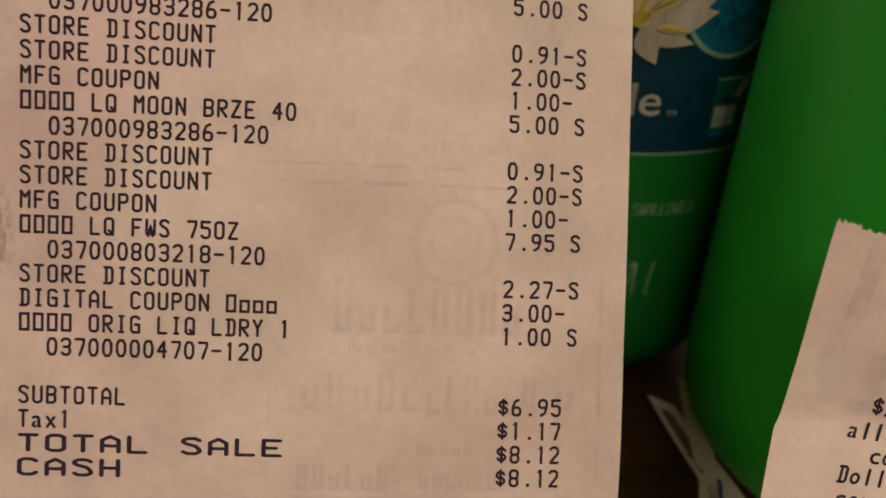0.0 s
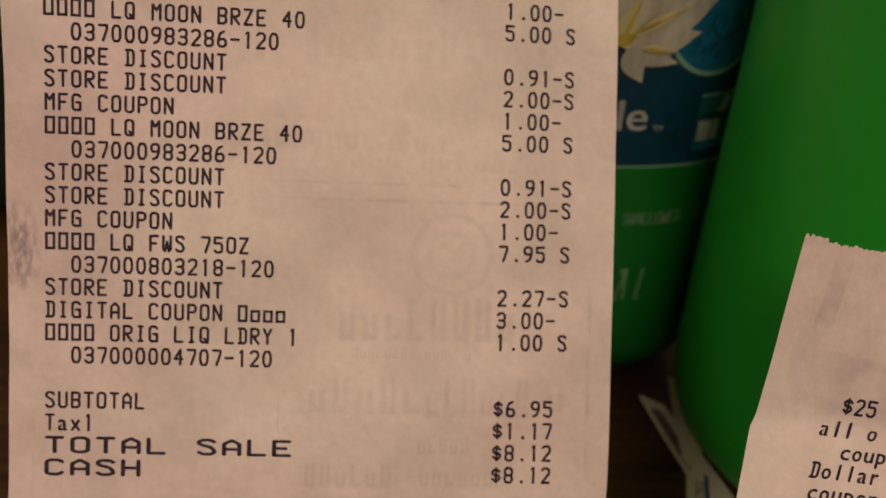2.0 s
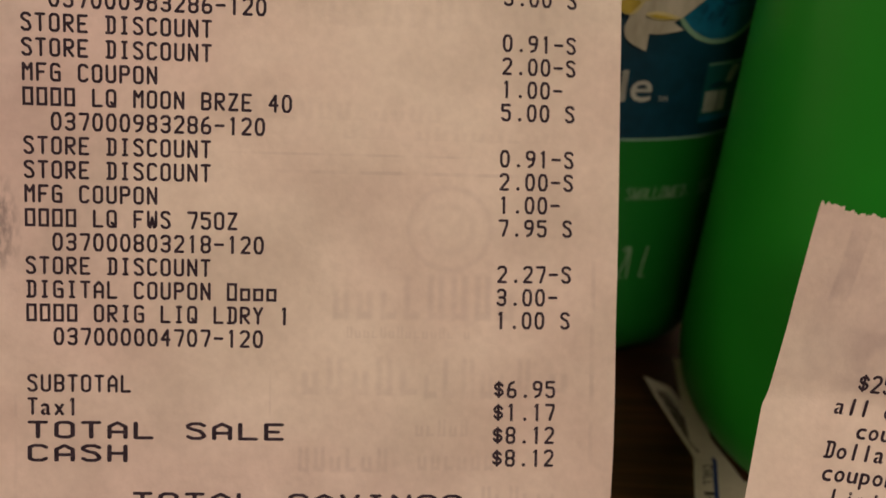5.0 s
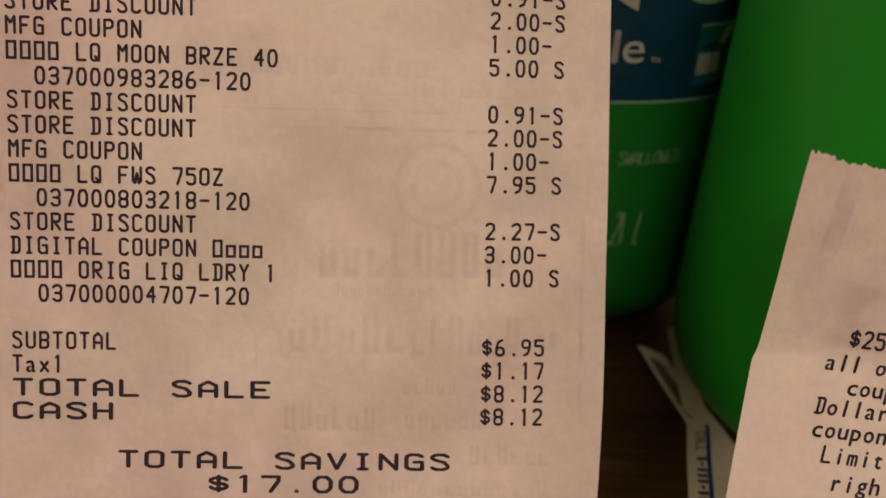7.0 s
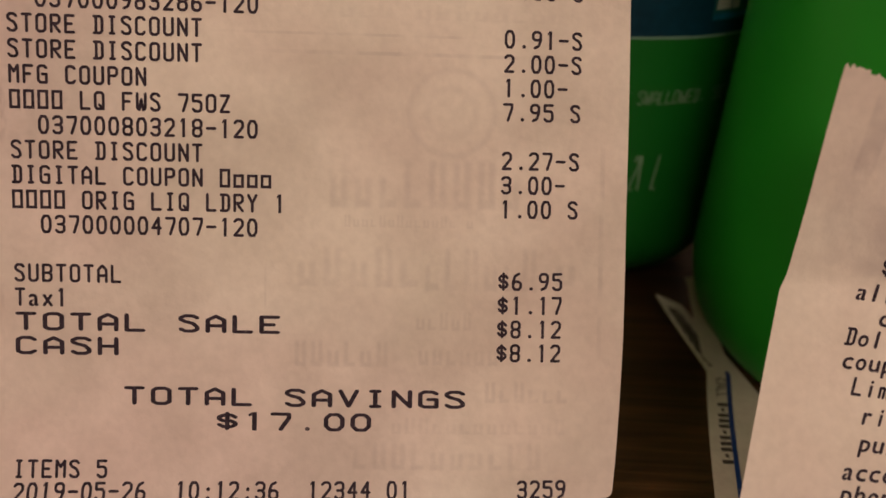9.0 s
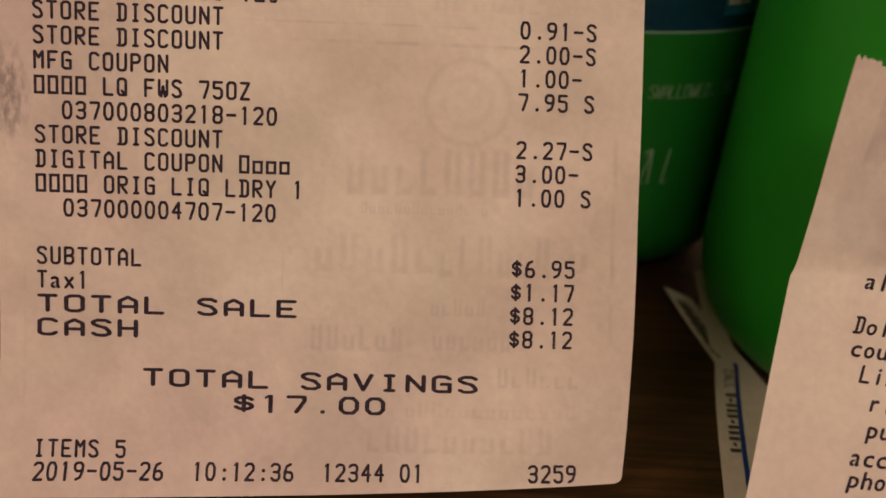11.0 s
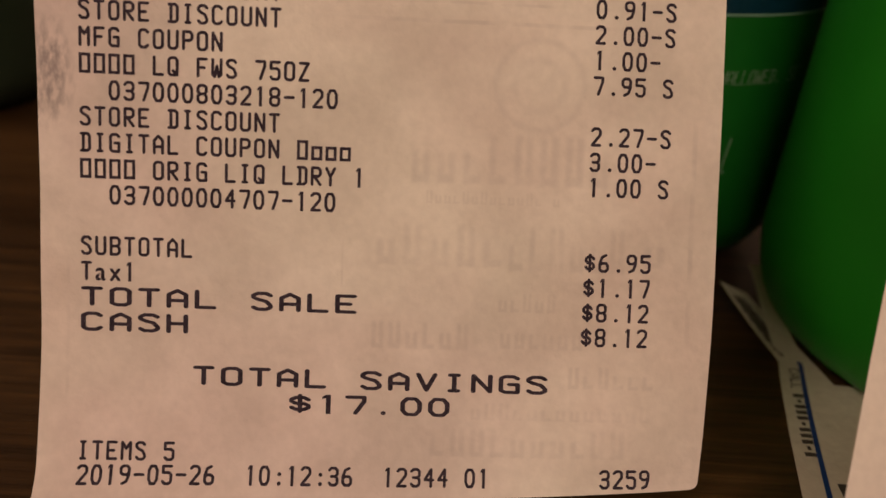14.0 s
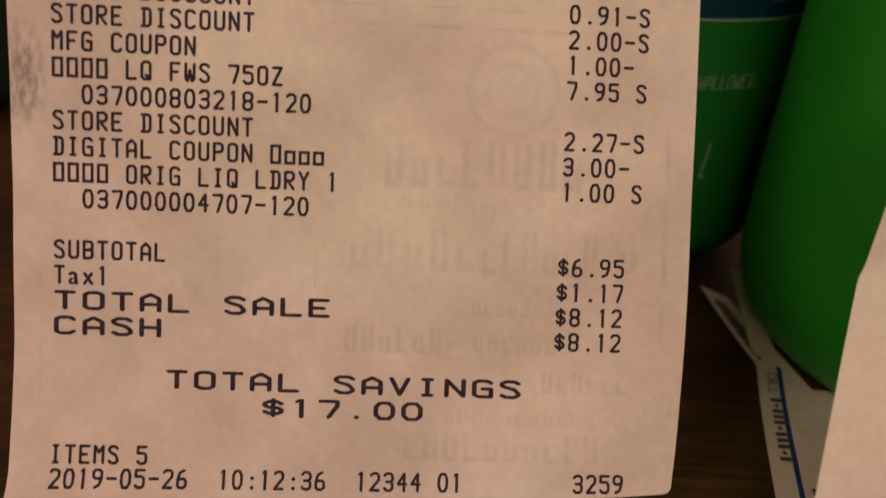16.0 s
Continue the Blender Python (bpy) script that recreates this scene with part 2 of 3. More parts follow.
def thing(name, label, category, group="", kind=""):
    ob = new(name)
    ob.empty_display_size = 0.02
    return tagged(ob, label, category, group, kind)


def box(x0, y0, z0, x1, y1, z1, bevel=0.0):
    bm = bmesh.new()
    bmesh.ops.create_cube(bm, size=1.0)
    for v in bm.verts:
        v.co = Vector(((x0 + x1) / 2 + v.co.x * (x1 - x0), (y0 + y1) / 2 + v.co.y * (y1 - y0), (z0 + z1) / 2 + v.co.z * (z1 - z0)))
    if bevel:
        bmesh.ops.bevel(bm, geom=bm.edges[:], offset=bevel, segments=3, profile=0.6, affect="EDGES")
    bm.verts.index_update()
    verts, faces = [v.co.copy() for v in bm.verts], [[v.index for v in f.verts] for f in bm.faces]
    bm.free()
    return verts, faces


def sheet(surface, us, rows_v, thickness):
    """A thin solid sheet over a grid: surface(u, v, lift) gives the place; us(v) gives the u values of a row."""
    verts, faces = [], []
    for lift in (0.0, -thickness):
        for v in rows_v:
            verts += [surface(u, v, lift) for u in us(v)]
    nu, nv = len(us(rows_v[0])), len(rows_v)
    k = nu * nv
    for j in range(nv - 1):
        for i in range(nu - 1):
            a = j * nu + i
            faces.append((a, a + 1, a + nu + 1, a + nu))
            faces.append((k + a, k + a + nu, k + a + nu + 1, k + a + 1))
    rim = [i for i in range(nu)] + [j * nu + nu - 1 for j in range(1, nv)] + [(nv - 1) * nu + i for i in range(nu - 2, -1, -1)] + [j * nu for j in range(nv - 2, 0, -1)]
    base = len(verts)
    verts += [verts[a].copy() for a in rim] + [verts[k + a].copy() for a in rim]
    m = len(rim)
    for i in range(m):
        faces.append((base + (i + 1) % m, base + i, base + m + i, base + m + (i + 1) % m))
    return verts, faces


# glyphs of the built-in font, each fitted to a unit cell
GLYPHS = {}


def glyph(ch, thin=0.0):
    if (ch, thin) in GLYPHS:
        return GLYPHS[ch, thin]
    curve = bpy.data.curves.new("glyph", "FONT")
    curve.body, curve.size, curve.resolution_u, curve.offset = ch, 1.0, 3, thin
    ob = new("glyph", curve)
    bpy.context.view_layer.update()
    me = ob.evaluated_get(bpy.context.evaluated_depsgraph_get()).to_mesh()
    verts = [v.co.copy() for v in me.vertices]
    faces = [list(p.vertices) for p in me.polygons]
    ob.evaluated_get(bpy.context.evaluated_depsgraph_get()).to_mesh_clear()
    bpy.data.objects.remove(ob)
    bpy.data.curves.remove(curve)
    GLYPHS[ch, thin] = (verts, faces)
    return verts, faces


CAPITAL = max(v.y for v in glyph("H")[0])
NARROW = {"1": 0.42, "i": 0.3, "l": 0.3, "I": 0.16, ".": 0.2, ":": 0.2, ",": 0.25, "-": 0.85, "$": 0.95, "t": 0.8, "r": 0.8}
# the till printer's own capitals: strokes on a grid of 5 x 9 dots, column then row
PRINTER = {
    "A": "00 06 28 46 40,03 43", "B": "00 30 41 43 34 45 47 38 08 00,04 34", "C": "47 38 18 07 01 10 30 41", "D": "00 30 41 47 38 08,10 18",
    "E": "40 00 08 48,04 34", "F": "00 08 48,04 34", "G": "47 38 18 07 01 10 30 40 44 24", "H": "00 08,40 48,04 44", "I": "10 30,18 38,20 28",
    "L": "08 00 40", "M": "00 08 25 48 40", "N": "00 08 40 48", "O": "10 30 41 47 38 18 07 01 10", "P": "00 08 38 47 45 34 04",
    "Q": "10 30 41 47 38 18 07 01 10,22 40", "R": "00 08 38 47 45 34 04,14 40", "S": "47 38 18 07 06 15 34 42 41 30 10 01", "T": "08 48,20 28",
    "U": "08 01 10 30 41 48", "V": "08 20 48", "W": "08 01 10 25 30 41 48", "Y": "08 24 48,24 20", "Z": "08 48 00 40", "0": "10 30 42 46 38 18 06 02 10",
    "2": "07 18 38 47 45 00 40", "3": "07 18 38 47 45 34 43 41 30 10 01,14 34", "4": "30 38 03 43", "5": "48 08 05 35 44 41 30 10 01",
    "6": "38 17 04 01 10 30 41 43 34 14 03", "7": "08 48 46 20", "-": "04 44", "$": "46 37 17 06 05 14 34 43 42 31 11 02,20 28", "8": "14 05 07 18 38 47 45 34 14 03 01 10 30 41 43 34", "9": "10 31 44 47 38 18 07 05 14 34 45",
}
BARS, LOW_BARS = "\u25a1", "\u25ab"


def letters(text, place, u, v, pitch, width, height, stroke, slant=0.0, bend=0.0):
    """Verts and faces of a line of type: place(u, v) gives the surface; (u, v) is the foot of the first cell."""
    verts, faces = [], []

    def flat(corners):
        k = len(verts)
        verts.extend(place(*c) for c in corners)
        faces.append(tuple(range(k, k + len(corners))))

    def bar(u0, v0, u1, v1):
        flat([(u0, v0), (u1, v0), (u1, v1), (u0, v1)])

    across = stroke * (1.45 if width > height else 1.0)  # double-width type has broader stems

    def pen(path, u0, v0):
        """One stroke of a printed capital, with round ends and joints."""
        dots = [(across / 2 + int(d[0]) / 4 * (width - across), stroke / 2 + int(d[1]) / 8 * (height - stroke)) for d in path.split()]
        dots = [(a / across, b / stroke) for a, b in dots]

        def ink(corners):
            flat([(u0 + a * across + slant * b * stroke, v0 + b * stroke) for a, b in corners])

        for (a, b), (c, d) in zip(dots, dots[1:]):
            far = math.hypot(c - a, d - b) * 2
            x, y = -(d - b) / far, (c - a) / far
            ink([(a - x, b - y), (c - x, d - y), (c + x, d + y), (a + x, b + y)])
        for a, b in dots:
            ink([(a + 0.5 * math.cos(k * math.pi / 4), b + 0.5 * math.sin(k * math.pi / 4)) for k in range(8)])

    for n, ch in enumerate(text):
        u0, v0 = u + n * pitch, v + n * pitch * bend
        if ch in PRINTER:
            for path in PRINTER[ch].split(","):
                pen(path, u0, v0)
            continue
        if ch == " ":
            continue
        if ch in (BARS, LOW_BARS):  # a name that is not lettered: a plain hollow block in its place
            top = height if ch == BARS else height * 0.72
            bar(u0, v0, u0 + stroke, v0 + top)
            bar(u0 + width - stroke, v0, u0 + width, v0 + top)
            bar(u0 + stroke, v0, u0 + width - stroke, v0 + stroke)
            bar(u0 + stroke, v0 + top - stroke, u0 + width - stroke, v0 + top)
            continue
        if ch == "1":
            m = u0 + width * 0.52
            bar(m - across / 2, v0, m + across / 2, v0 + height)
            flat([(m - across / 2, v0 + height), (m - width * 0.3, v0 + height * 0.86), (m - width * 0.26, v0 + height * 0.76), (m - across / 2, v0 + height * 0.84)])
            continue
        gv, gf = glyph(ch, -0.02)
        lo, hi = min(p.x for p in gv), max(p.x for p in gv)
        wide = width * NARROW.get(ch, 1.0)
        left = u0 + (width - wide) / 2
        r = stroke * 0.34
        grow = (wide - 2 * r) / max(hi - lo, 1e-4) if ch not in ".:,I" else height / CAPITAL * 0.9
        low = 0.0 if ch in "-$gpqyj.:," else min(p.y for p in gv)
        high = max(p.y for p in gv) if ch.isdigit() else CAPITAL
        for k8 in range(8):  # thin outlines spread to an even, round-ended stroke
            k = len(verts)
            du, dv = r * (across / stroke) * math.cos(k8 * math.pi / 4), r * math.sin(k8 * math.pi / 4)
            for p in gv:
                y = r + (p.y - low) / (high - low) * (height - 2 * r)
                verts.append(place(left + r + (p.x - lo) * grow + du + slant * y, v0 + y + dv))
            faces.extend(tuple(k + i for i in f) for f in gf)
    return verts, faces


def join(*some):
    verts, faces = [], []
    for v, f in some:
        k = len(verts)
        verts += v
        faces += [tuple(k + i for i in face) for face in f]
    return verts, faces


# ---- the room ----
X0, X1, Y0, Y1, Z0, Z1 = -150.0, 160.0, -170.0, 120.0, -74.0, 170.0
tagged(part("floor", *box(X0, Y0, Z0 - 8, X1, Y1, Z0), CARPET, smooth=False), "plain brown carpeted floor under the wooden table", "floor", kind="structure")
tagged(part("ceiling", *box(X0, Y0, Z1, X1, Y1, Z1 + 8), CEIL, smooth=False), "plain off-white painted ceiling above the table", "ceiling", kind="structure")
for name, b in (("wall_north", (X0 - 8, Y1, Z0 - 8, X1 + 8, Y1 + 8, Z1 + 8)), ("wall_south", (X0 - 8, Y0 - 8, Z0 - 8, X1 + 8, Y0, Z1 + 8)), ("wall_west", (X0 - 8, Y0, Z0 - 8, X0, Y1, Z1 + 8)), ("wall_east", (X1, Y0, Z0 - 8, X1 + 8, Y1, Z1 + 8))):
    tagged(part(name, *box(*b), WALL, smooth=False), "plain warm beige painted room wall", "wall", kind="structure")

table = thing("wooden_table", "dark stained wooden table top with visible grain", "table")
part("tabletop", *box(-62, -26, -3.0, 70, 48, TZ, 0.5), WOOD, table, "dark brown wood with streaky grain", smooth=False)
for x in (-57, 59):
    for y in (-21, 37):
        part("leg", *box(x, y, Z0, x + 6, y + 6, -3.0, 0.5), WOOD, table, smooth=False)

# ---- the bottles ----


def power(c, e):
    return math.copysign(abs(c) ** e, c)


def bottle_ring(a, z, s):
    """One point of a bottle's outline: a is the angle, z the height, s the shape."""
    body, foot = s["height"] * 0.66, s["foot"]
    inset = 0.0
    if z < foot:
        inset = foot * (1 - math.sqrt(max(0.0, 1 - ((foot - max(z, 0.0)) / foot) ** 2))) * s["tuck"]
    k = min(1.0, max(0.0, (z - body) / (s["height"] * 0.22)))
    k = k * k * (3 - 2 * k)  # the shoulder, from the body to the neck
    half = s.get("deep", s["ry"]) if math.sin(a) > 0 else s["ry"] * (1 + s.get("flare", 0.0) * max(0.0, 1 - z / 5.3))
    rx = (s["rx"] - inset - s.get("taper", 0.0) * max(0.0, z - 1)) * (1 - k) + s["neck"] * k
    ry = (half - inset) * (1 - k) + s["neck"] * k
    e = 2.0 / (s["square"] * (1 - k) + 2 * k)
    flat = s["flat"] * (1 - k)
    x = power(math.cos(a), e) * (rx - flat) + flat * max(-1.0, min(1.0, math.cos(a) * 6))
    y = power(math.sin(a), e) * ry
    c, t = math.cos(s["yaw"]), math.sin(s["yaw"])
    return Vector((s["x"] + c * x - t * y, s["y"] + t * x + c * y, z))


def bottle(name, label, s, material):
    top = thing(name, label, "bottle", "detergent bottles")
    zs = [s["foot"] * (1 - math.cos(i * math.pi / 16)) for i in range(9)]
    zs = [TZ] + zs[1:] + [s["foot"] + (s["height"] * 0.88 - s["foot"]) * i / 40 for i in range(1, 41)]
    m = 96
    verts, faces = [], []
    for z in zs:
        verts += [bottle_ring(2 * math.pi * i / m, z, s) for i in range(m)]
    for j in range(len(zs) - 1):
        for i in range(m):
            faces.append((j * m + i, j * m + (i + 1) % m, (j + 1) * m + (i + 1) % m, (j + 1) * m + i))
    faces.append(tuple(range(m - 1, -1, -1)))
    faces.append(tuple((len(zs) - 1) * m + i for i in range(m)))
    part("body", verts, faces, material, top)
    # the cap, a ribbed dosing cup
    verts, faces = [], []
    base, r = s["height"] * 0.88, s["neck"] + 0.35
    for z, k in ((base, 0.96), (base + 0.15, 1.0), (s["height"] - 0.3, 0.93), (s["height"], 0.86)):
        verts += [Vector((s["x"] + (r * k + 0.04 * (i % 2)) * math.cos(2 * math.pi * i / 64), s["y"] + (r * k + 0.04 * (i % 2)) * math.sin(2 * math.pi * i / 64), z)) for i in range(64)]
    for j in range(3):
        for i in range(64):
            faces.append((j * 64 + i, j * 64 + (i + 1) % 64, (j + 1) * 64 + (i + 1) % 64, (j + 1) * 64 + i))
    faces += [tuple(range(63, -1, -1)), tuple(192 + i for i in range(64))]
    part("cap", verts, faces, CAP, top, smooth=False)
    return top


FRONT = dict(x=8.81, y=10.9, rx=4.9, ry=2.5, deep=2.8, foot=1.6, square=2.05, flat=1.9, yaw=radians(7), height=25.0, neck=2.0, tuck=0.45, flare=0.37, taper=0.016)
BACK = dict(x=-1.0, y=16.0, rx=6.2, ry=4.3, foot=1.1, square=4.2, flat=0.0, yaw=radians(-3), height=27.0, neck=2.2, tuck=0.85)
SIDE = dict(x=-15.6, y=21.0, rx=5.0, ry=4.6, foot=1.0, square=3.5, flat=0.0, yaw=radians(-12), height=26.0, neck=2.2, tuck=0.8)
front_bottle = bottle("detergent_bottle", "glossy bright green plastic detergent bottle standing on a leaflet", FRONT, GREEN)
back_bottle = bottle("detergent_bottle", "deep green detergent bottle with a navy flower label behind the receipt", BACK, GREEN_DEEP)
side_bottle = bottle("detergent_bottle", "green plastic bottle on the table, its shade put into the colour", SIDE, GREEN_SHADED)


def back_face(x, z, lift=0.02):
    """The front of the labelled bottle at x, z, and a little out from it."""
    lo, hi = math.pi, 1.5 * math.pi
    if x > BACK["x"]:
        lo, hi = 1.5 * math.pi, 2 * math.pi
    for _ in range(26):
        mid = (lo + hi) / 2
        if bottle_ring(mid, z, BACK).x < x:
            lo = mid
        else:
            hi = mid
    p = bottle_ring(lo, z, BACK)
    return Vector((x, p.y - lift, z))


def patch(outline, lift):
    """A filled flat shape laid on the bottle's face: outline as a star-shaped polygon round its middle."""
    cx, cz = sum(p[0] for p in outline) / len(outline), sum(p[1] for p in outline) / len(outline)
    rings = 6
    verts, faces = [back_face(cx, cz, lift)], []
    m = len(outline)
    for r in range(1, rings + 1):
        verts += [back_face(cx + (x - cx) * r / rings, cz + (z - cz) * r / rings, lift) for x, z in outline]
    for i in range(m):
        faces.append((0, 1 + i, 1 + (i + 1) % m))
        for r in range(rings - 1):
            a = 1 + r * m
            faces.append((a + i, a + m + i, a + m + (i + 1) % m, a + (i + 1) % m))
    return verts, faces


def panel(x0, z0, x1, z1, lift, nx=48, nz=24):
    """A rectangular film on the bottle's face."""
    verts = [back_face(x0 + (x1 - x0) * i / nx, z0 + (z1 - z0) * j / nz, lift) for j in range(nz + 1) for i in range(nx + 1)]
    return verts, [(j * (nx + 1) + i, j * (nx + 1) + i + 1, (j + 1) * (nx + 1) + i + 1, (j + 1) * (nx + 1) + i) for j in range(nz) for i in range(nx)]


def petal(x, z, length, width, angle, n=14):
    """A pointed petal from its root, opening along the angle."""
    c, s = math.cos(radians(angle)), math.sin(radians(angle))
    side = [(length * i / n, width * math.sin(math.pi * (i / n) ** 0.8) * (1 - 0.25 * i / n)) for i in range(n + 1)]
    outline = side + [(a, -b) for a, b in side[-2:0:-1]]
    return [(x + a * c - b * s, z + a * s + b * c) for a, b in outline]


LABEL_Z = 4.62
label = part("label", *panel(-5.4, LABEL_Z, 4.75, 14.5, 0.012), NAVY, back_bottle, "navy blue printed label with a white lily")
part("label_edge", *panel(-5.4, LABEL_Z - 0.04, 4.75, LABEL_Z, 0.014, 48, 1), EDGE, label, "thin pale label edge")


def disc(x, z, r, step=10):
    return [(x + r * math.cos(radians(a)), z + r * math.sin(radians(a))) for a in range(0, 360, step)]


def arc(x, z, r, w, a0, a1, lift, n=24):
    """A curved stroke on the bottle's face."""
    verts = []
    for i in range(n + 1):
        a = radians(a0 + (a1 - a0) * i / n)
        verts += [back_face(x + k * math.cos(a), z + k * math.sin(a), lift) for k in (r - w, r)]
    return verts, [(2 * i, 2 * i + 1, 2 * i + 3, 2 * i + 2) for i in range(n)]


part("badge", *patch(disc(3.87, 6.93, 0.78), 0.02), TEAL, label, "teal round badge with a dark pattern")
part("badge_ring", *arc(3.87, 6.93, 0.85, 0.075, 185, 350, 0.024), EDGE, label, "pale ring round the badge")
part("badge_mark", *arc(3.98, 6.92, 0.28, 0.06, 150, 400, 0.026), TEAL_LINE, label)
for dx, dz, r in ((-0.33, -0.33, 0.06), (-0.22, -0.42, 0.055), (-0.04, -0.36, 0.07), (0.04, -0.52, 0.06), (-0.38, 0.05, 0.05)):
    part("badge_mark", *patch([(3.87 + dx + r * (0.6 * math.cos(radians(a)) + 0.5 * math.sin(radians(a))), 6.93 + dz + 1.3 * r * math.sin(radians(a))) for a in range(0, 360, 24)], 0.026), TEAL_LINE, label)
for k, (px, pz, length, width, angle) in enumerate(((2.35, 6.56, 1.75, 0.36, 30), (2.30, 6.66, 1.6, 0.42, 66), (2.45, 6.48, 0.82, 0.17, -12), (2.38, 6.51, 1.2, 0.3, 13), (2.40, 6.51, 0.6, 0.2, -58), (2.20, 6.66, 1.5, 0.45, 115), (2.20, 6.56, 1.3, 0.42, 190))):
    part("lily_petal", *patch(petal(px, pz, length, width, angle), 0.034 + 0.004 * k), PETAL, label, "white lily petal")
for k, (px, pz, length, width, angle) in enumerate(((2.25, 6.63, 0.75, 0.14, 70), (2.32, 6.66, 1.2, 0.09, 28), (2.62, 6.55, 0.58, 0.07, -6), (2.20, 6.61, 0.5, 0.2, 30))):
    part("lily_throat", *patch(petal(px, pz, length, width, angle), 0.064 + 0.002 * k), PALE_YELLOW, label, "pale yellow shade on the petals")
for k, (px, pz, length, width, angle) in enumerate(((2.22, 6.61, 0.34, 0.12, 20), (2.32, 6.66, 0.66, 0.04, 70), (2.40, 6.71, 0.95, 0.022, 27), (2.68, 6.54, 0.42, 0.028, -8), (2.48, 6.77, 0.5, 0.02, 44))):
    part("lily_stamen", *patch(petal(px, pz, length, width, angle), 0.074 + 0.002 * k), YELLOW, label, "yellow flower throat")


def on_back(lift):
    return lambda x, z: back_face(x, z, lift)


part("label_text", *letters("le", on_back(0.03), 2.30, 5.22, 0.28, 0.34, 0.51, 0.06), WHITE, label, "white lettering")
part("label_text", *letters("TM", on_back(0.03), 3.03, 5.22, 0.085, 0.07, 0.085, 0.012), WHITE, label, "small white trade mark sign")
icon = part("icon_panel", *panel(3.77, 4.84, 4.7, 5.79, 0.03, 12, 6), TURQ, label, "turquoise panel with a pouring picture")
ICON = plain("white_icon_print", (0.42, 0.47, 0.40), 0.45, wear=0.3)
part("icon_cup", *panel(3.82, 5.0, 4.22, 5.34, 0.036, 6, 3), ICON, icon, "pale cup drawing")
part("icon_flap", *patch([(3.84, 5.42), (4.0, 5.36), (4.2, 5.42), (4.04, 5.5)], 0.036), NAVY, icon, "dark open flap")
part("icon_spout", *patch([(4.14, 5.46), (4.28, 5.44), (4.4, 5.7), (4.25, 5.73)], 0.036), ICON, icon, "pale pouring spout")
part("icon_line", *panel(4.06, 5.0, 4.08, 5.34, 0.04, 1, 3), TURQ, icon)
part("icon_rim", *panel(3.79, 5.75, 4.7, 5.79, 0.036, 12, 1), EDGE, icon, "thin pale edge")
part("icon_strip", *panel(3.79, 4.85, 4.6, 4.95, 0.036, 12, 1), TEAL, icon, "teal strip under the cup")
part("warning_text", *letters("IF SWALLOWED. SE", on_back(0.02), 2.43, 3.55, 0.116, 0.1, 0.22, 0.018, 0.08), MINT, back_bottle, "small pale warning lettering")
part("volume_text", *letters("2.21 L", on_back(0.02), 2.56, 2.06, 0.135, 0.11, 0.62, 0.032, 0.12), MINT, back_bottle, "pale slanted volume lettering")

# ---- the large receipt ----
RECEIPT_TOP = 11.0


def curl(u, v):
    return 0.15 * max(0.0, (2.2 - v) / 2.2) ** 2 * (1.15 - u / 9) + 0.05 * max(0.0, (0.3 - v) / 0.3) ** 2


def warp(u, v):
    """The slack of the paper: a slight twist that leans the upper corner back."""
    x, y = (u - 4) / 4, (v - 4) / 4
    return -0.0579 * x * x - 0.1576 * x * y - 0.0236 * y * y - 0.068 * x ** 3 - 0.0215 * x * x * y - 0.0872 * x * y * y - 0.0076 * y ** 3 + 0.0476 * x * x * y * y


def receipt_place(u, v, lift=0.0):
    wave = 0.012 * noise.noise((u * 0.55, v * 0.5, 3.1)) + 0.006 * noise.noise((u * 1.7, v * 1.5, 7.7))
    return O1 + u * U1 + v * V1 + (curl(u, v) + warp(u, v) + wave + lift) * N1


def receipt_us(v):
    left = 0.19 - 0.02 * max(0.0, v - 3.5) / 2 + 0.01 * noise.noise((0.3, v * 0.8, 0))
    right = 8.10 + 0.01 * (v - 5) / 3 - 0.10 * max(0.0, 1 - v / 2.2) ** 1.6 + 0.006 * noise.noise((5.3, v * 0.8, 0))
    right -= 0.09 * (1 - math.sqrt(1 - max(0.0, 1 - v / 0.09) ** 2))  # rounded corner
    return [left + (right - left) * i / 56 for i in range(57)]


receipt = thing("shop_receipt", "long white thermal paper receipt with black print leaning on a bottle", "receipt", "receipts")
vs = [0.018 * i for i in range(6)] + [0.1 + (RECEIPT_TOP - 0.1) * i / 90 for i in range(1, 91)]


def receipt_sheet(u, v, lift):
    # the lower edge is cut a little out of square
    return receipt_place(u, v + (-0.125 + 0.245 * (u / 8) ** 2) * max(0.0, 1 - v / 3.0), lift)


part("paper", *sheet(receipt_sheet, receipt_us, vs, 0.008), PAPER, receipt, "white thermal paper with a grey smudge")


def on_receipt(u, v):
    return receipt_place(u, v, 0.004)


PITCH, DOUBLE, PRICE_PITCH, ROW, SLOPE, FIRST = 0.1642, 0.1635, 0.1671, 0.2958, -0.0016, 6.384
COL, PRICE = 0.645, 6.53
B4 = BARS * 4
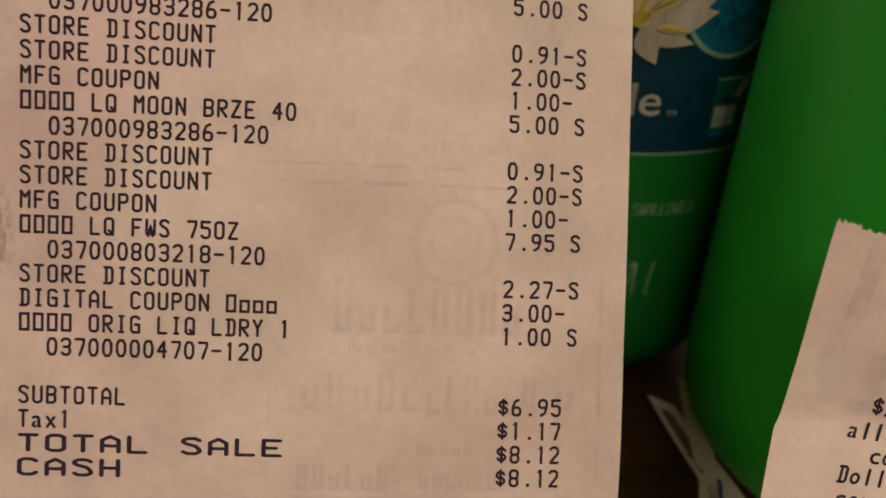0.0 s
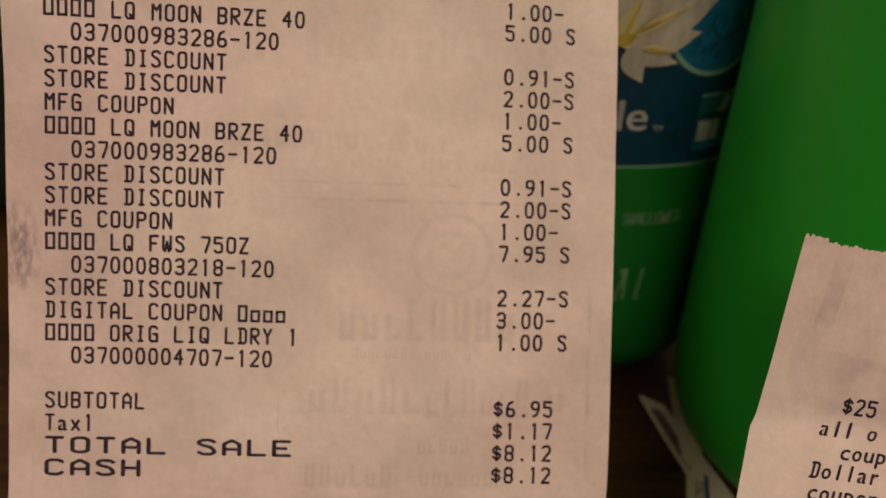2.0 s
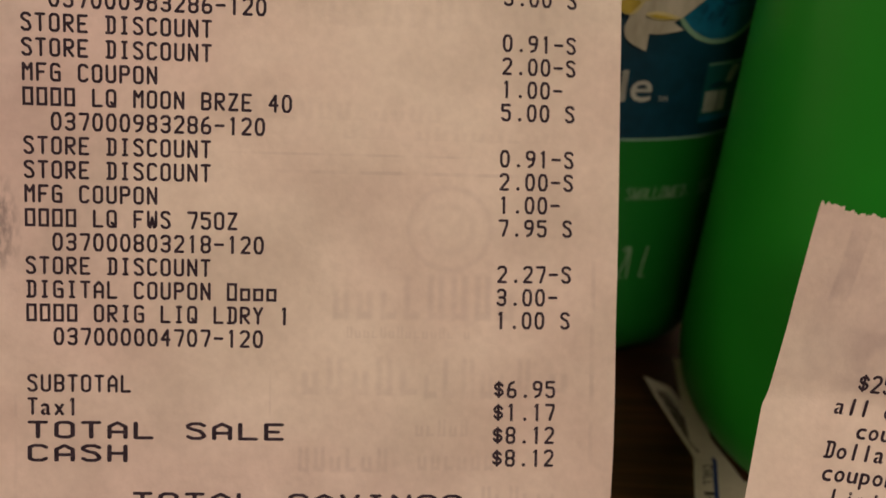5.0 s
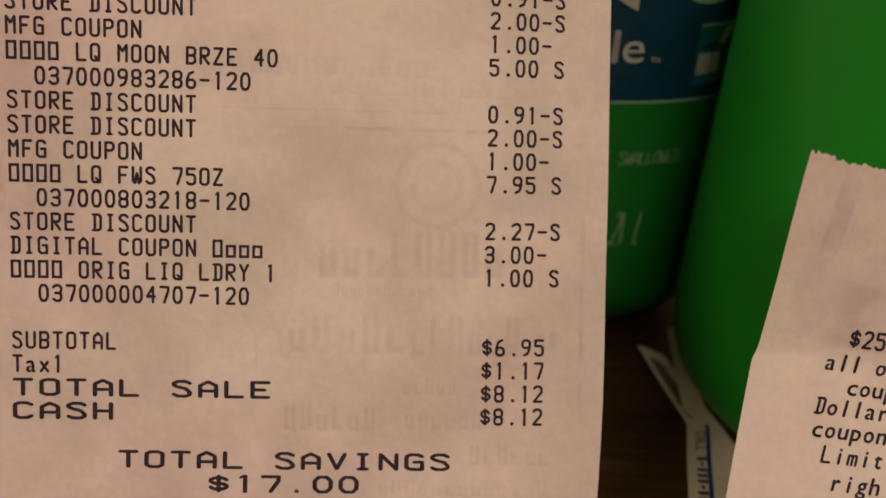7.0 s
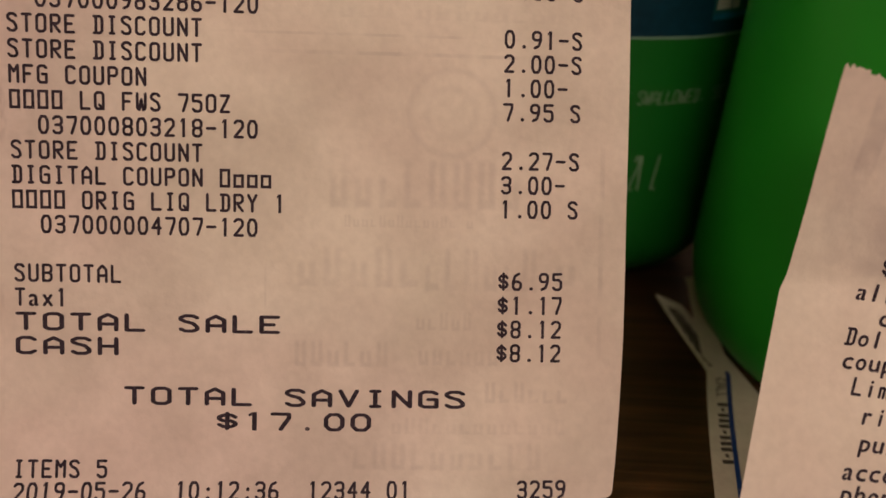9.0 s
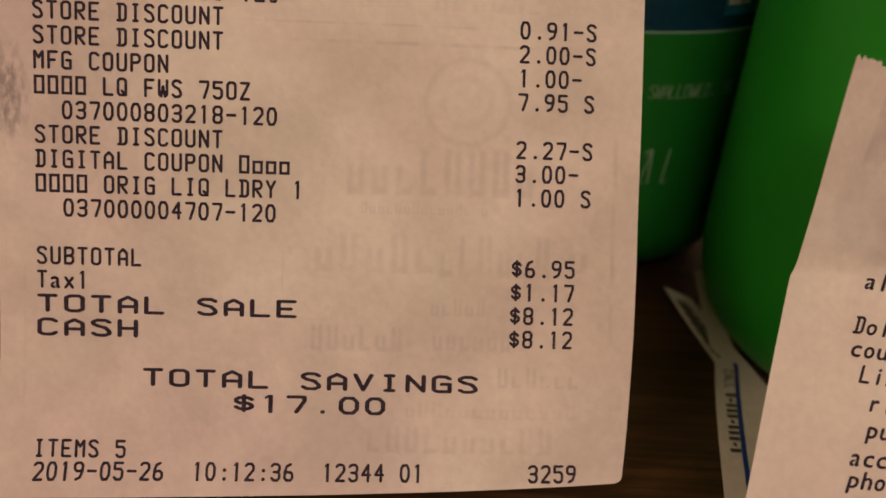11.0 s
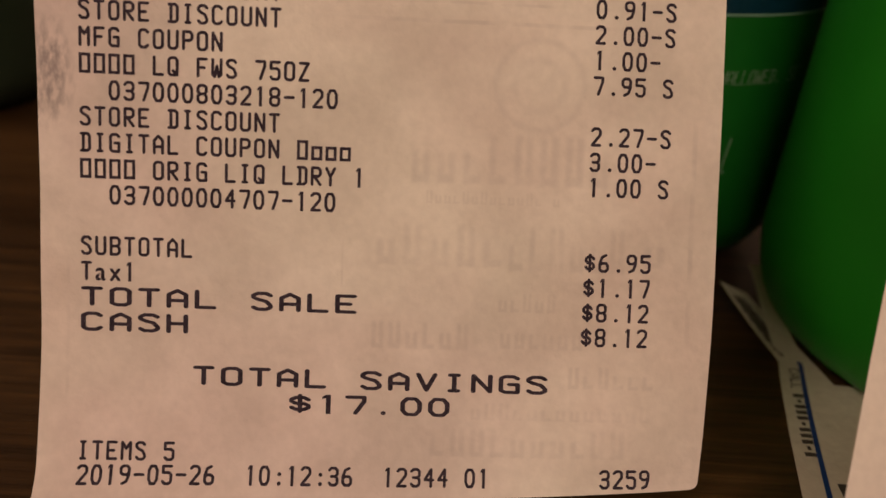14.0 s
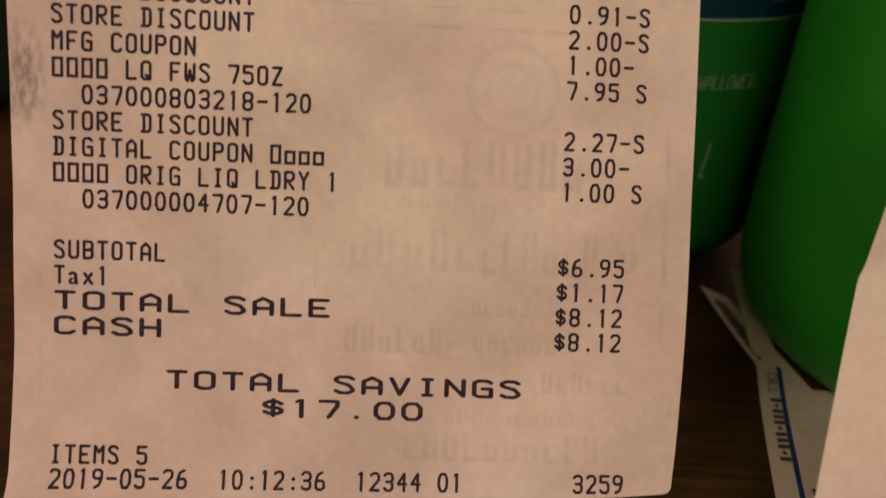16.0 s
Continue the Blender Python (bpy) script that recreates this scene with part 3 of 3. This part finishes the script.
# row, column text, price
LINES = [
    (-6, "", "1.00-"),
    (-5, B4 + " LQ MOON BRZE 40", "5.00 S"),
    (-4, "  037000983286-120", ""),
    (-3, "STORE DISCOUNT", "0.91-S"),
    (-2, "STORE DISCOUNT", "2.00-S"),
    (-1, "MFG COUPON", "1.00-"),
    (0, B4 + " LQ MOON BRZE 40", "5.00 S"),
    (1, "  037000983286-120", ""),
    (2, "STORE DISCOUNT", "0.91-S"),
    (3, "STORE DISCOUNT", "2.00-S"),
    (4, "MFG COUPON", "1.00-"),
    (5, B4 + " LQ FWS 75OZ", "7.95 S"),
    (6, "  037000803218-120", ""),
    (7, "STORE DISCOUNT", "2.27-S"),
    (8, "DIGITAL COUPON " + BARS + LOW_BARS * 3, "3.00-"),
    (9, B4 + " ORIG LIQ LDRY 1", "1.00 S"),
    (10, "  037000004707-120", ""),
    (12, "SUBTOTAL", "$6.95"),
    (13, "Tax1", "$1.17"),
    (14, "*TOTAL SALE", "$8.12"),
    (15, "*CASH", "$8.12"),
]
CELL, TALL, STROKE = 0.128, 0.226, 0.031


def words(parent, place, text, u, v, wide=1, slope=SLOPE, pitch=PITCH):
    """Each printed word is a part of its receipt."""
    at = 0
    for word in text.split(" "):
        if word:
            du = at * wide * pitch
            part("printed_word", *letters(word, place, u + du, v + du * slope, wide * pitch, CELL * wide, TALL, STROKE * (1.26 if wide > 1 else 1.1), 0, slope), INK, parent, smooth=False)
        at += len(word) + 1


def baseline(row):
    return FIRST - ROW * row - 0.117


for row, text, price in LINES:
    if text.startswith("*"):
        words(receipt, on_receipt, text[1:], COL, baseline(row), 2, SLOPE, DOUBLE)
    else:
        words(receipt, on_receipt, text, COL, baseline(row))
    words(receipt, on_receipt, price, PRICE - 0.002 * row, baseline(row) - 0.0245, 1, 0.0023, PRICE_PITCH)
for row, u, text in ((17, 1.9455, "TOTAL SAVINGS"), (18, 3.08, "$17.00")):
    words(receipt, on_receipt, text, u, baseline(row) - 0.009 + (u - COL) * SLOPE, 2, SLOPE, DOUBLE)
words(receipt, on_receipt, "ITEMS 5", 0.6507, baseline(20) - 0.019)
words(receipt, on_receipt, "2019-05-26  10:12:36  12344 01        3259", 0.6592, baseline(21), 1, 0.009, 0.1612)


# ---- the second receipt ----


UPPER_LEAN, LOWER_LEAN = 0.15, 0.31  # the fold: both halves lean towards its back
UP_V, DOWN_V = 0.1, 0.45
FOLD_H = 0.17


def small_place(s, h, lift=0.0):
    over = h - FOLD_H
    crease = UPPER_LEAN * max(0.0, over) + LOWER_LEAN * max(0.0, -over)
    up, down = (UPPER_LEAN + 0.08) * max(0.0, over), LOWER_LEAN * max(0.0, -over)
    s, h = s + 0.03 * max(0.0, h) - 0.72 * up - 0.72 * down, h + 0.03 * max(0.0, h) + UP_V * up + DOWN_V * down
    crease += 0.045 * max(0.0, s - 1.7) ** 1.4  # bows off the bottle
    wave = 0.03 * noise.noise((s * 0.6, h * 0.55, 11.3)) + 0.012 * noise.noise((s * 1.6, h * 1.4, 5.1))
    return F2 + s * U2 + h * V2 + (wave + crease + lift) * N2


LOW = -3.05


def small_us(h):
    over = h - FOLD_H
    left = -0.03 + 0.175 * max(0.0, over) / 2.26 + 0.105 * max(0.0, -over) - 0.04 * min(1.0, max(0.0, -over) / 0.15)
    return [left + (7.8 - left) * (i / 220) ** 1.5 for i in range(221)]


def small_sheet(s, h, lift):
    k = 0.0
    if h > 2.15:  # torn upper edge
        k = (h - 2.15) / 0.23 * (0.03 * noise.noise((s * 7, 0.0, 2.0)) + 0.035 * noise.noise((s * 28, 0.0, 4.0)) + 0.02 * noise.noise((s * 60, 0.0, 9.0)) - (0.06 if s > 0.42 else 0.0))
    h2 = h
    if h < -2.0:  # the foot follows the table
        foot = (TZ + 0.012 - (F2 + s * U2).z) / V2.z
        h2 = -2.0 + (h + 2.0) / (LOW + 2.0) * (foot + 2.0)
    return small_place(s, h2 + k, lift)


small = thing("shop_receipt", "torn, folded white thermal paper receipt leaning on the green bottle", "receipt", "receipts")
part("paper", *sheet(small_sheet, small_us, [LOW + (2.38 - LOW) * i / 60 for i in range(61)], 0.008), PAPER_SMALL, small, "white thermal paper with a torn upper edge")


def on_small(s, h):
    return small_place(s, h, 0.005)


for s, h, text in ((1.08, 0.31, '$25'), (0.86, 0.0, 'all o'), (1.22, -0.295, 'coup'), (0.88, -0.573, 'Dollar'), (0.93, -0.864, 'coupon'), (1.12, -1.171, 'Limit'), (1.32, -1.502, 'righ'), (1.38, -1.83, 'pur'), (1.27, -2.174, 'acce'), (1.32, -2.442, 'phon')):
    words(small, on_small, text, s, h, 1, 0.0, 0.1605)

# ---- the leaflet under the bottle ----
leaflet = thing("paper_leaflet", "pale printed leaflet with a blue line lying under the green bottle", "leaflet")


def leaf_edge(y):
    if y < 9.6:
        return 3.38 + 0.19 * (y - 6.3) + 0.014 * (y - 7.6) ** 2 * (y > 7.6)
    return 4.063 - 0.34 * (y - 9.6)


def leaf_z(x, y):
    rise = max(0.0, (y - 9.2) / 2.4) ** 1.6 * 0.5
    return TZ + 0.012 + rise * max(0.0, 1 - max(0.0, x - leaf_edge(y)) / 0.9)


def leaf_us(y):
    e = leaf_edge(y)
    right = 13.0 if y < 9.0 else max(e + 0.32, 4.75 - 0.28 * (y - 9.0) ** 1.2)
    return [e + (right - e) * (i / 30) ** 1.8 for i in range(31)]


def leaf_sheet(x, y, lift):
    return Vector((x, y, leaf_z(x, y) + lift))


part("lower_leaf", *sheet(leaf_sheet, leaf_us, [5.2 + 6.02 * i / 40 for i in range(41)], 0.008), FLYER, leaflet, "pale cream printed paper")


def upper_us(y):
    return [4.06 + 0.03 * (y - 9.6) + (0.4 - 0.09 * (y - 9.6)) * i / 6 for i in range(7)]


part("upper_leaf", *sheet(lambda x, y, lift: Vector((x, y, TZ + 0.04 + 0.56 * max(0.0, (y - 9.6) / 2.4) ** 1.3 + lift)), upper_us, [9.6 + 2.05 * i / 16 for i in range(17)], 0.008), FLYER, leaflet, "curled cream paper strip")


def ribbon(path, width, lift):
    verts, faces = [], []
    for k, (x, y) in enumerate(path):
        verts += [leaf_sheet(x - width / 2, y, lift), leaf_sheet(x + width / 2, y, lift)]
        if k:
            faces.append((2 * k - 2, 2 * k - 1, 2 * k + 1, 2 * k))
    return verts, faces


part("blue_line", *ribbon([(leaf_edge(5.3 + 0.2 * i) + 0.335, 5.3 + 0.2 * i) for i in range(23)], 0.07, 0.004), BLUE, leaflet, "narrow dark blue printed line", smooth=False)


def on_leaf(u, v):
    """Print that runs towards the near edge of the leaflet."""
    return leaf_sheet(leaf_edge(9.44 - u) + 0.14 + v, 9.44 - u, 0.004)


part("printed_word", *letters("CALL", on_leaf, 0.0, 0.0, 0.118, 0.095, 0.15, 0.022), INK_SOFT, leaflet, "small dark sideways lettering", smooth=False)
bars = []
for i in range(11):  # a number that is not lettered
    y = 8.86 - i * 0.118
    x = leaf_edge(y) + 0.215
    bars.append(ribbon([(x, y - 0.075), (x, y)], 0.05 if i in (1, 5, 9) else 0.15, 0.004))
# print on the curled tip, set dense so that it also carries the tip's shade
for i in range(13):
    y = 9.7 + i * 0.1
    bars.append(ribbon([(leaf_edge(y) + 0.2, y), (leaf_edge(y + 0.085) + 0.2, y + 0.085)], 0.2 + 0.04 * (i % 2), 0.004))
tagged(part("sideways_print", *join(*bars), INK_SOFT, leaflet, "small dark sideways print", smooth=False), kind="stuff")
part("dark_block", *ribbon([(4.32, 6.0), (4.32, 7.15)], 0.62, 0.004), INK_SOFT, leaflet, "dark printed block", smooth=False)
